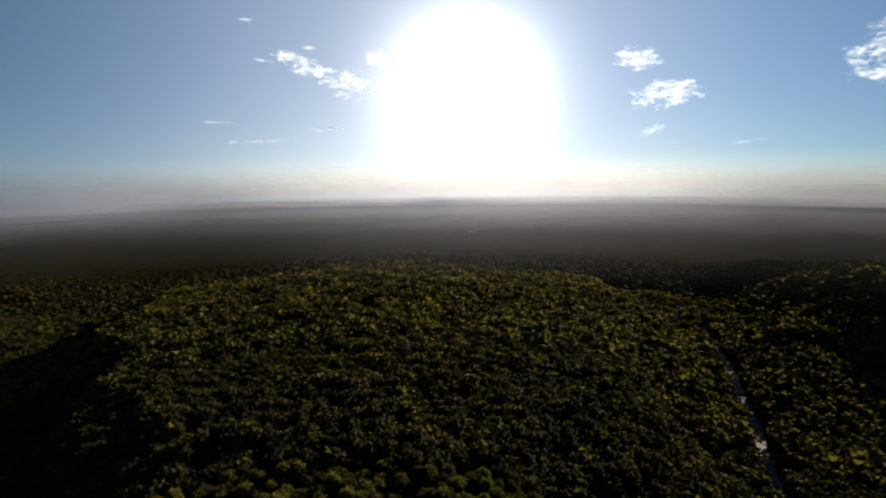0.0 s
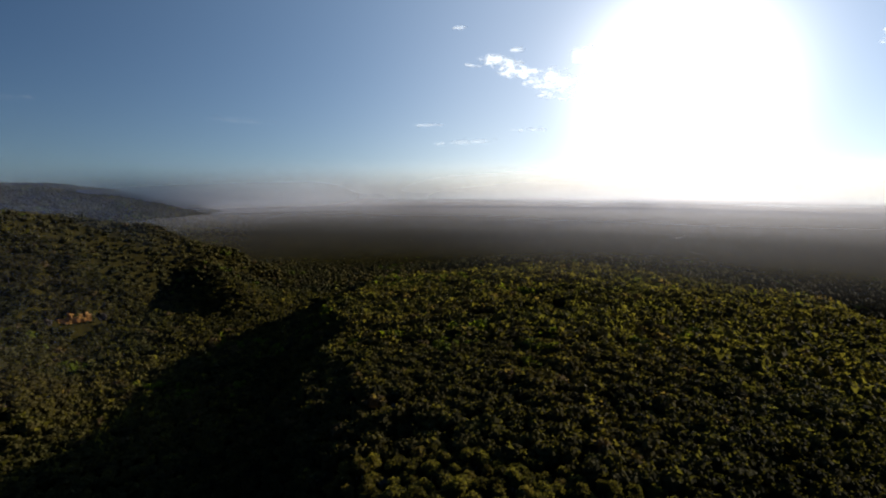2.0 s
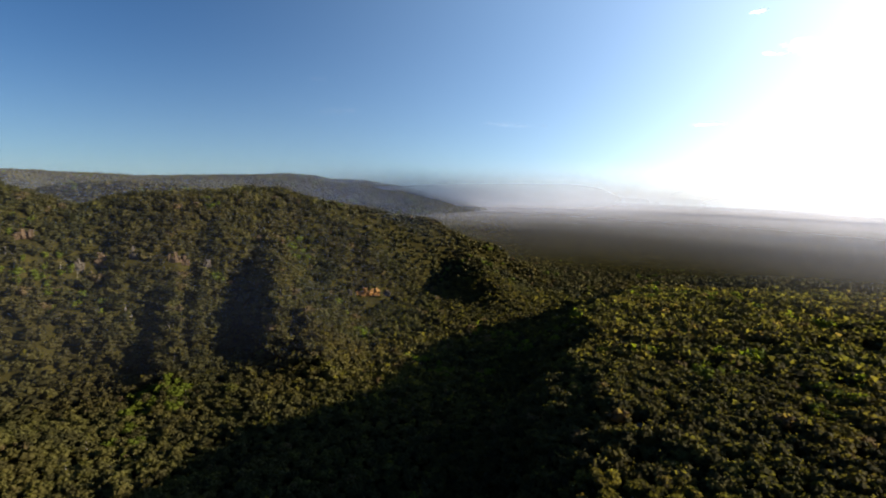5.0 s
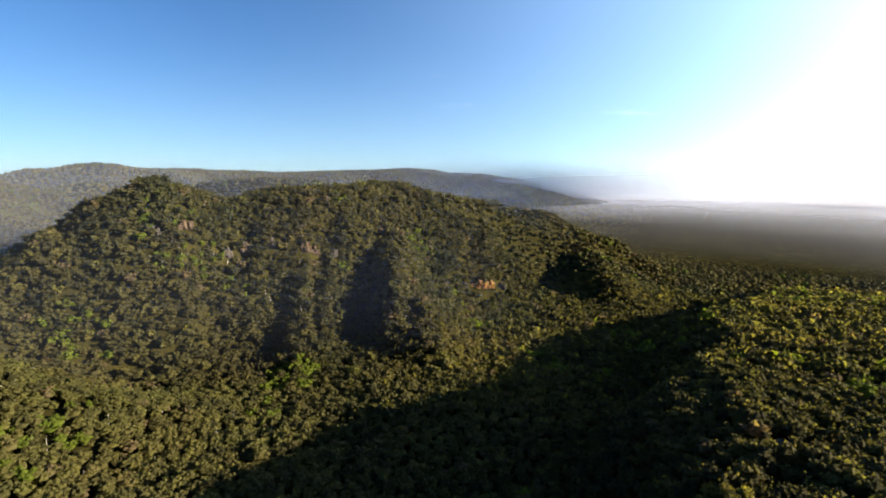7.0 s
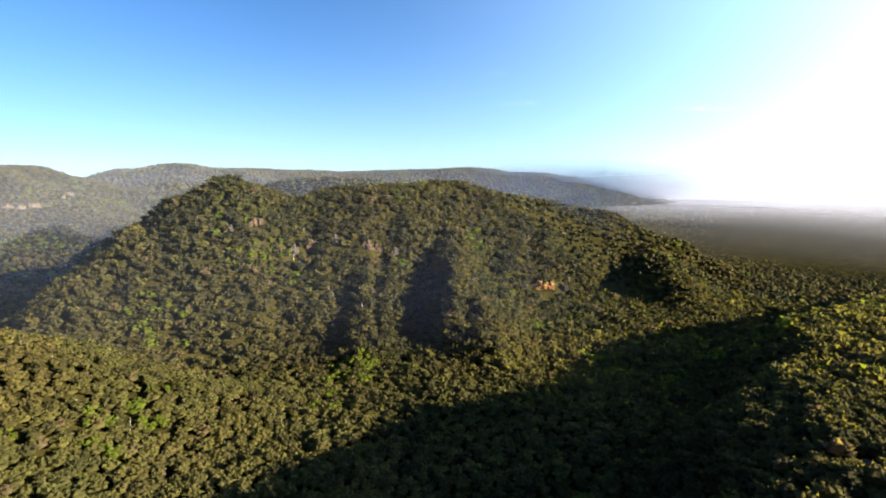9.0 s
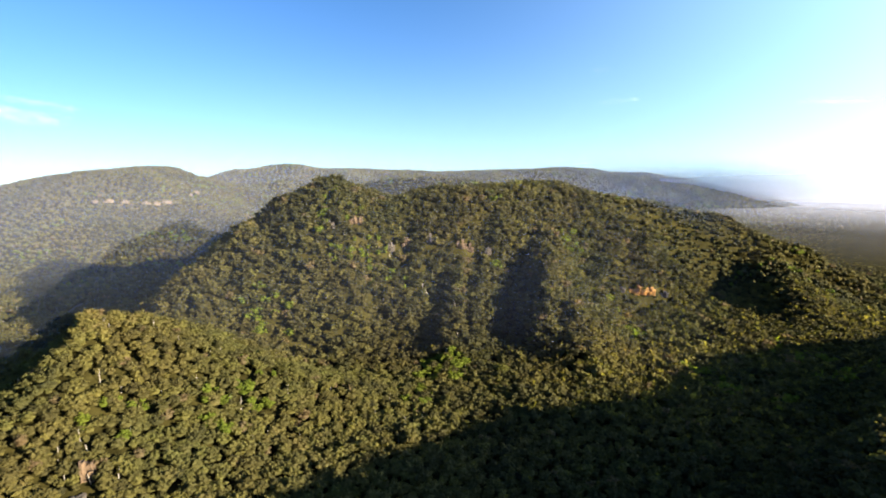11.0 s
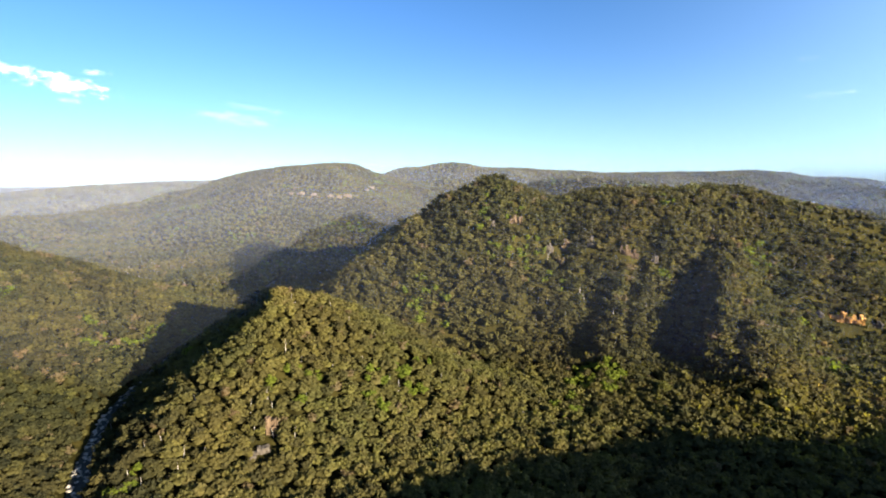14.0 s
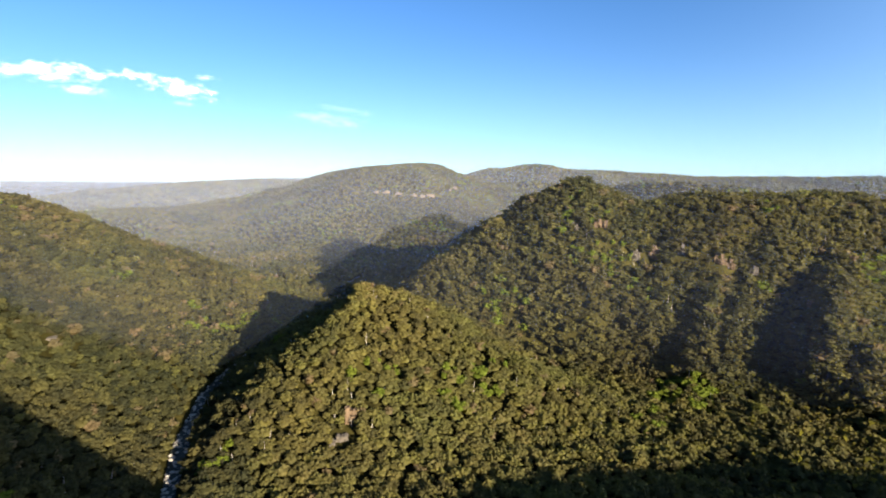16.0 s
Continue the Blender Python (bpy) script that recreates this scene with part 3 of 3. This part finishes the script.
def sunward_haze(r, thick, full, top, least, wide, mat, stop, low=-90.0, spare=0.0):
    """A curtain over the lowland; side paints the sun's glow into its thickness, melting upward into the sky. full,
    top: degrees above level.
    """
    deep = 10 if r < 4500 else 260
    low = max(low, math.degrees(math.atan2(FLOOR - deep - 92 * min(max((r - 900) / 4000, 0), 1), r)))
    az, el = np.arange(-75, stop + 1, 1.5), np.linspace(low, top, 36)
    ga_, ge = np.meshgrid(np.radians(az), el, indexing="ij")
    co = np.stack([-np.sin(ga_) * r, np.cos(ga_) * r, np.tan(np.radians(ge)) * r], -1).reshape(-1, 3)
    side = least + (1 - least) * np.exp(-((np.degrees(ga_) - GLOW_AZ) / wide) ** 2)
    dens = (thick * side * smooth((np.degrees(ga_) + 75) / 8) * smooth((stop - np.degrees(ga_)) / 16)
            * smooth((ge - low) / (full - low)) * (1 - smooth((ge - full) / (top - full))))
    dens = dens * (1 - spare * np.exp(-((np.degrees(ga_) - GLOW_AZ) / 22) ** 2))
    veiled("haze_curtain", "lowland haze curtain, its horizon brightness painted by bearing", co, ge.shape, dens, mat)


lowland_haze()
# glow below the sun, built up from curtains made denser at its bearing
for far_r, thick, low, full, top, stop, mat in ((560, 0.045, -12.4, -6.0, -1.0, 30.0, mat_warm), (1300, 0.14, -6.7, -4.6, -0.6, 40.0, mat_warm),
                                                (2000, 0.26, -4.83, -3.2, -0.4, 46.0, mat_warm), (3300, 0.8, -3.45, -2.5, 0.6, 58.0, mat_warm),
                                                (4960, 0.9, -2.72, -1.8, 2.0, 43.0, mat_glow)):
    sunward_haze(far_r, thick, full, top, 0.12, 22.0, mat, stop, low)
# dimness of the horizon painted as a dark curtain, spared below the glow
sunward_haze(3400, 0.85, -2.5, 1.0, 1.0, 30.0, mat_dim_haze, 72.0, -3.4, spare=0.9)


# ---- rivers ----
def river_water():
    m, t, out = material("dark_river_water")
    p = t.nodes.new("ShaderNodeBsdfPrincipled")
    n = noise_node(t, 0.25, 5.0)
    link(t, ramp(t, n.outputs["Fac"], [(0.3, (0.012, 0.014, 0.012)), (0.7, (0.035, 0.038, 0.03))]).outputs[0], p.inputs["Base Color"])
    p.inputs["Roughness"].default_value = 0.5
    p.inputs["Specular IOR Level"].default_value = 0.05
    link(t, bumped(t, noise_node(t, 0.9, 3.0).outputs["Fac"], 0.3, 0.3), p.inputs["Normal"])
    link(t, p.outputs[0], out.inputs["Surface"])
    return m


mat_water = river_water()
mat_boulder = plain("pale_river_stone", [(0.25, (0.13, 0.115, 0.095)), (0.55, (0.27, 0.24, 0.20)), (0.85, (0.42, 0.38, 0.32))], 0.5, 0.8, 0.6, 0.3)
for line, name, label in ((RIVERS[0], "river", "narrow rocky river with dark water in the gorge"),
                          (RIVERS[1], "river", "pale shallow river winding below the far hills")):
    pts = [bearing(az, d) for az, d in line]
    co, stones, n = [], [], 0
    fine = []
    for p, q in zip(pts, pts[1:]):
        steps = max(int((q - p).length / 6), 1)
        fine += [p.lerp(q, i / steps) for i in range(steps)]
    for i, p in enumerate(fine):
        q = fine[min(i + 1, len(fine) - 1)] - fine[max(i - 1, 0)]
        side = Vector((-q.y, q.x, 0)).normalized()
        w = (4.4 if line is RIVERS[0] else 3.0) + 0.8 * math.sin(i * 0.37) + rng.uniform(-0.5, 0.5)
        for k in (-1, -0.5, 0, 0.5, 1):
            c = p + side * w * k
            co.append((c.x, c.y, FLOOR - 0.9))
        if p.length < 760:
            for k in range(7 if line is RIVERS[0] else 3):
                stones.append((p + side * rng.uniform(-w, w) + q.normalized() * rng.uniform(-3, 3), rng.uniform(0.35, 1.4) * rng.uniform(0.7, 1.3)))
    grid = np.arange(len(co)).reshape(-1, 5)
    quad = np.stack([grid[:-1, :-1], grid[:-1, 1:], grid[1:, 1:], grid[1:, :-1]], -1).reshape(-1, 4)
    tagged(new(name, mesh_from(name, co, quad, [mat_water])), label, "river", kind="structure")
    vs, fs = [], []
    for i, (p, s) in enumerate(stones):
        v = ICO_V * rng.uniform(0.7, 1.2, (12, 1)) * s * np.array([1.2, 1.0, 0.7]) + np.array([p.x, p.y, FLOOR - 1.0 + 0.15 * s])
        vs.append(v), fs.append(ICO_F + 12 * i)
    tagged(new("river_stones", mesh_from("river_stones", np.concatenate(vs), np.concatenate(fs), [mat_boulder], smooth=False)),
           "pale grey boulders strewn along the river bed", "stones", kind="stuff")


# ---- clouds ----
def cloud_material():
    m, t, out = material("thin_cloud")
    env = t.nodes.new("ShaderNodeAttribute")
    env.attribute_name = "veil"
    n = noise_node(t, 0.008, 10.0, 0.66)
    flat = t.nodes.new("ShaderNodeVectorMath")
    flat.operation = "MULTIPLY"
    flat.inputs[1].default_value = (1, 1, 2.0)
    link(t, t.nodes.new("ShaderNodeNewGeometry").outputs["Position"], flat.inputs[0])
    link(t, flat.outputs[0], n.inputs["Vector"])
    add = t.nodes.new("ShaderNodeMath")
    add.operation = "MULTIPLY_ADD"
    link(t, n.outputs["Fac"], add.inputs[0])
    add.inputs[1].default_value = 1.6
    link(t, env.outputs["Fac"], add.inputs[2])
    edge = t.nodes.new("ShaderNodeMapRange")
    edge.interpolation_type = "SMOOTHSTEP"
    for slot, v in ((1, 1.12), (2, 1.55), (3, 0.0), (4, 1.0)):
        edge.inputs[slot].default_value = v
    link(t, add.outputs[0], edge.inputs[0])
    inner = t.nodes.new("ShaderNodeMath")
    inner.operation, inner.use_clamp = "MULTIPLY", True
    link(t, env.outputs["Fac"], inner.inputs[0])
    inner.inputs[1].default_value = 4.0
    inside = t.nodes.new("ShaderNodeMath")
    inside.operation = "MULTIPLY"
    link(t, inner.outputs[0], inside.inputs[0])
    link(t, edge.outputs[0], inside.inputs[1])
    thin = t.nodes.new("ShaderNodeAttribute")
    thin.attribute_name = "body"
    amount = t.nodes.new("ShaderNodeMath")
    amount.operation = "MULTIPLY"
    link(t, inside.outputs[0], amount.inputs[0])
    link(t, thin.outputs["Fac"], amount.inputs[1])
    d = t.nodes.new("ShaderNodeBsdfDiffuse")
    tr = t.nodes.new("ShaderNodeBsdfTranslucent")
    for q in (d, tr):
        q.inputs["Color"].default_value = (0.84, 0.92, 1.0, 1)
    body = t.nodes.new("ShaderNodeAddShader")
    link(t, d.outputs[0], body.inputs[0])
    link(t, tr.outputs[0], body.inputs[1])
    mx = t.nodes.new("ShaderNodeMixShader")
    link(t, amount.outputs[0], mx.inputs[0])
    link(t, t.nodes.new("ShaderNodeBsdfTransparent").outputs[0], mx.inputs[1])
    link(t, body.outputs[0], mx.inputs[2])
    link(t, mx.outputs[0], out.inputs["Surface"])
    return m


mat_cloud = cloud_material()


def cloud(label, az, el, wide, high, tilt, body, far=4850.0):
    """A cloud far off in the sky: a bowed bank with a ragged rim. wide, high: degrees."""
    nu, nv = 41, 17
    u, v = np.meshgrid(np.linspace(-1, 1, nu), np.linspace(-1, 1, nv), indexing="ij")
    a, e = u * wide / 2, v * high / 2
    c, s = math.cos(radians(tilt)), math.sin(radians(tilt))
    ra, re_ = np.radians(az - (a * c - e * s)), np.radians(el + a * s + e * c)
    swell = far - 60 * (1 - u * u) * (1 - v * v)
    co = np.stack([-np.sin(ra) * np.cos(re_) * swell, np.cos(ra) * np.cos(re_) * swell, np.sin(re_) * swell], -1).reshape(-1, 3)
    rim = np.clip(1 - (np.abs(u) ** 2 + np.abs(v) ** 2), 0, 1) ** 0.6 * 0.56
    idx = np.arange(nu * nv).reshape(nu, nv)
    q = np.stack([idx[:-1, :-1], idx[1:, :-1], idx[1:, 1:], idx[:-1, 1:]], -1).reshape(-1, 4)
    me = mesh_from("cloud", co, q, [mat_cloud])
    for key, val in (("veil", rim), ("body", np.full(rim.shape, body))):
        at = me.attributes.new(key, "FLOAT", "POINT")
        at.data.foreach_set("value", val.ravel().astype(np.float32))
    return tagged(new("cloud", me), label, "cloud", group="clouds", kind="stuff")



HIGH = "small bright cloud with a ragged sunlit rim"
WISP = "thin white wisp of high cloud"
for label, az, el, wide, high, tilt, body in (
        (WISP, 21.1, 14.6, 2.6, 0.6, 2, 0.5), ("broken bright cloud drifting beside the sun", 16.2, 10.9, 7.6, 2.7, -20, 1.0), ("broken bright cloud drifting beside the sun", 11.2, 9.1, 11.0, 3.9, -12, 1.0),
        (WISP, 19.5, 11.0, 3.4, 0.6, -6, 0.5), (WISP, 15.2, 12.4, 2.4, 0.7, 3, 0.5), (HIGH, 8.5, 11.6, 4.5, 2.4, 4, 0.8),
        (HIGH, -17.7, 10.6, 7.0, 2.9, -4, 0.75), (HIGH, -20.3, 7.3, 8.6, 3.7, 4, 0.75), (HIGH, -19.3, 3.9, 3.4, 1.4, 22, 0.4), (WISP, -21.3, 2.6, 1.6, 0.7, 20, 0.3),
        ("towering cloud edge with grey body", -37.5, 9.2, 8.0, 6.5, 20, 0.7),
        (WISP, 24.3, 5.1, 5.5, 0.6, 1, 0.35), (WISP, 14.0, 4.5, 4.6, 0.6, 0, 0.4), (WISP, 20.5, 3.3, 9.0, 0.9, 3, 0.25), (WISP, 43.7, 5.3, 10, 0.9, -3, 0.1),
        (WISP, 62.0, 6.4, 5.0, 0.8, 2, 0.07), (WISP, 63.6, 9.5, 2.4, 0.6, 0, 0.04), (WISP, -28.0, 2.5, 4.0, 0.7, 5, 0.2),
        ("long bank of broken white cloud", 141.5, 7.4, 13, 2.4, 2, 0.3), ("long bank of broken white cloud", 132.5, 7.0, 12, 2.2, -10, 0.28),
        (WISP, 139.5, 6.0, 7, 1.2, -4, 0.16), (WISP, 132.0, 5.5, 3, 0.8, -2, 0.12), (WISP, 129.5, 8.0, 3, 0.8, 2, 0.12), (WISP, 118.5, 4.6, 12, 1.9, -6, 0.05), (WISP, 116, 5.6, 8, 1.2, -8, 0.035)):
    cloud(label, az, el, wide, high, tilt, body)


# ---- sandstone outcrops ----
def part(name, bm, mat, parent, label=""):
    me = bpy.data.meshes.new(name)
    bm.to_mesh(me)
    bm.free()
    me.materials.append(mat)
    ob = new(name, me)
    ob.parent = parent
    return tagged(ob, label)


def rock_block(w, d, h):
    """A weathered block with a cracked, uneven face."""
    bm = bmesh.new()
    bmesh.ops.create_cube(bm, size=1.0)
    bmesh.ops.subdivide_edges(bm, edges=bm.edges[:], cuts=2, use_grid_fill=True)
    for v in bm.verts:
        round_off = 1 - 0.22 * (v.co.length - 0.5)
        v.co = Vector((v.co.x * w * round_off, v.co.y * d * round_off, (v.co.z + 0.5) * h))
        v.co += Vector((rng.uniform(-1, 1) * w * 0.07, rng.uniform(-1, 1) * d * 0.09, rng.uniform(-1, 1) * h * 0.07))
    return bm


mat_grey = plain("grey_sandstone", [(0.25, (0.03, 0.024, 0.017)), (0.5, (0.06, 0.049, 0.036)), (0.8, (0.10, 0.082, 0.062))], 0.15, 0.9, 1.0, 0.8)
mat_bright = plain("fresh_sandstone", [(0.25, (0.22, 0.10, 0.022)), (0.5, (0.38, 0.195, 0.045)), (0.8, (0.46, 0.28, 0.09))], 0.15, 0.9, 1.0, 0.8)
mat_pale = plain("pale_sandstone", [(0.25, (0.07, 0.05, 0.03)), (0.5, (0.14, 0.108, 0.07)), (0.8, (0.21, 0.17, 0.12))], 0.2, 0.9, 1.0, 0.8)
# shaded walls take the grey stone, so gully shade is in their colour
ROCKS = {"pale": (mat_pale, "pale buff sandstone cliff band in the forest"), "shaded": (mat_grey, "sandstone wall in a gully, its shade put into dark grey"), "orange": (mat_rock, "weathered orange sandstone cliff among the trees"), "grey": (mat_grey, "pale grey sandstone outcrop among the trees"),
         "bright": (mat_bright, "freshly broken bright orange sandstone ledge")}
for az, d, w, h, kind in CLIFFS:
    mat, label = ROCKS[kind]
    p = bearing(az, d)
    z = float(land(np.array([p.x]), np.array([p.y]))[0])
    base = tagged(new("sandstone_cliff"), label, "cliff", group="sandstone cliffs")
    base.matrix_world = pose(p.x, p.y, z - 2.5, 0, 0, az)
    n = max(3, int(w / 2.6))
    for i in range(n):
        u = (i + 0.5) / n - 0.5
        bw = w / n * rng.uniform(0.95, 1.35)
        low = rock_block(bw, 5.0, (h * 0.75 + 2.5) * rng.uniform(0.45, 1.0) * (1 - 1.2 * u * u))
        bmesh.ops.translate(low, vec=(u * w, rng.uniform(-1.6, 1.2), 0), verts=low.verts)
        part("rock_face", low, mat, base)
    for i in range(max(2, n // 2)):
        ledge = rock_block(w / n * rng.uniform(0.7, 1.2), 3.5, h * rng.uniform(0.2, 0.4))
        bmesh.ops.translate(ledge, vec=(rng.uniform(-0.5, 0.5) * w, -3.2 + rng.uniform(-0.6, 0.6), rng.uniform(0.2, 1.2)), verts=ledge.verts)
        part("fallen_block", ledge, mat, base)

# ---- farm ponds on the lowland, mirroring the bright sky ----
mat_pond, pond_tree, pond_out = material("still_pond_water")
pond_skin = pond_tree.nodes.new("ShaderNodeBsdfPrincipled")
pond_skin.inputs["Base Color"].default_value = (0.03, 0.035, 0.03, 1)
pond_skin.inputs["Roughness"].default_value = 0.06
link(pond_tree, bumped(pond_tree, noise_node(pond_tree, 0.4, 3.0).outputs["Fac"], 0.05, 0.1), pond_skin.inputs["Normal"])
link(pond_tree, pond_skin.outputs[0], pond_out.inputs["Surface"])


def oval(w, d, z, inner=0.0):
    """An uneven oval sheet, or the low bank round one."""
    bm = bmesh.new()
    ring = [(math.cos(k * math.pi / 12) * rng.uniform(0.85, 1.1), math.sin(k * math.pi / 12) * rng.uniform(0.85, 1.1)) for k in range(24)]
    outer = [bm.verts.new((x * w / 2, y * d / 2, z)) for x, y in ring]
    if not inner:
        bm.faces.new(outer)
        return bm
    inside = [bm.verts.new((x * w / 2 * inner, y * d / 2 * inner, z + 0.7)) for x, y in ring]
    foot = [bm.verts.new((x * w / 2 * 1.3, y * d / 2 * 1.3, z - 3.5)) for x, y in ring]
    for k in range(24):
        j = (k + 1) % 24
        bm.faces.new((outer[k], outer[j], inside[j], inside[k]))
        bm.faces.new((foot[k], foot[j], outer[j], outer[k]))
    return bm


for az, d, w, deep in ((-0.9, 1770, 9, 26), (-1.25, 1810, 6, 30), (-1.6, 1960, 6, 22), (-1.3, 2440, 11, 40), (-1.6, 2520, 8, 40), (-2.2, 3400, 20, 80), (-2.5, 1890, 5, 20)):
    p = bearing(az, d)
    spots = [bearing(az, d + k) for k in (-deep / 2, 0, deep / 2)]
    z = float(land(np.array([q.x for q in spots]), np.array([q.y for q in spots])).max())
    base = tagged(new("pond"), "small farm pond mirroring the bright morning sky", "pond", group="farm ponds")
    base.matrix_world = pose(p.x, p.y, z + 0.4, 0, 0, az)
    part("water_surface", oval(w, deep, 0.25), mat_pond, base)
    part("bank", oval(w * 1.2, deep * 1.2, 0.0, 0.85), mat_ground, base)


# ---- single trees on the nose of the plateau ----
def limb(bm, a, b, ra, rb, sides=6):
    a, b = Vector(a), Vector(b)
    q = (b - a).to_track_quat("Z", "Y").to_matrix()
    rings = []
    for c, r in ((a, ra), ((a + b) / 2 + Vector((rng.uniform(-0.12, 0.12), rng.uniform(-0.12, 0.12), 0)), (ra + rb) / 2), (b, rb)):
        rings.append([bm.verts.new(c + q @ Vector((math.cos(k * 2 * math.pi / sides) * r, math.sin(k * 2 * math.pi / sides) * r, 0))) for k in range(sides)])
    for lo, hi in zip(rings, rings[1:]):
        for k in range(sides):
            bm.faces.new((lo[k], lo[(k + 1) % sides], hi[(k + 1) % sides], hi[k]))


def eucalypt(wide, tall):
    """A gum tree: tapered pale trunk, forking limbs, a crown of many leaf sprays."""
    base = tagged(new("eucalyptus_tree"), "olive-green eucalyptus with pale trunk on the plateau slope", "tree", group="eucalypts on the plateau")
    bm = bmesh.new()
    limb(bm, (0, 0, -0.6), (0.2, 0.1, tall * 0.55), 0.30, 0.20)
    part("trunk", bm, mat_bark, base, "pale smooth bark")
    for k in range(4):
        a = k * 1.6 + rng.uniform(-0.4, 0.4)
        bm = bmesh.new()
        limb(bm, (0.2, 0.1, tall * (0.42 + 0.03 * k)), (math.cos(a) * wide * 0.55, math.sin(a) * wide * 0.55, tall * rng.uniform(0.66, 0.8)), 0.15, 0.06, 5)
        part("limb", bm, mat_bark, base)
    v, f = crown(True, 16, 30, 0.075)
    v = v * np.array([wide, wide, tall * 0.52]) + np.array([0, 0, tall * 0.42])
    ob = new("crown", mesh_from("crown", v, f, [mat_leaf_single]))
    ob.parent = base
    return base


MODELS = [eucalypt(rng.uniform(2.5, 3.2), rng.uniform(6.0, 7.8)) for i in range(6)]
for i, (x, y, z) in enumerate(NOSE[:300]):
    k = rng.uniform(0.8, 1.2)
    m = pose(x, y, z - 0.3, 0, 0, rng.uniform(0, 360)) @ Matrix.Diagonal((k, k, k * rng.uniform(0.9, 1.15), 1))
    if i < len(MODELS):
        MODELS[i].matrix_basis = m
    else:
        copy_thing(MODELS[i % len(MODELS)], m @ Matrix.Diagonal((*MODELS[i % len(MODELS)].scale, 1)).inverted())

# trees that stand out of the canopy at the mountain's foot and in its gully
for az, d, k in ((73.3, 432, 1.9), (74.0, 437, 1.6), (72.7, 440, 1.5), (75.8, 552, 1.3), (79.4, 430, 1.2)):
    p = bearing(az, d)
    z = float(sheet(np.array([p.x]), np.array([p.y]))[0])
    tall_gum = copy_thing(MODELS[len(CLIFFS) % 6], pose(p.x, p.y, z - 0.4, 0, 0, az * 7) @ Matrix.Scale(k, 4) @ Matrix.Diagonal((*MODELS[len(CLIFFS) % 6].scale, 1)).inverted())
    tagged(tall_gum, "tall spreading eucalyptus standing above the canopy in the gully", "tree", group="tall gums in the gully")
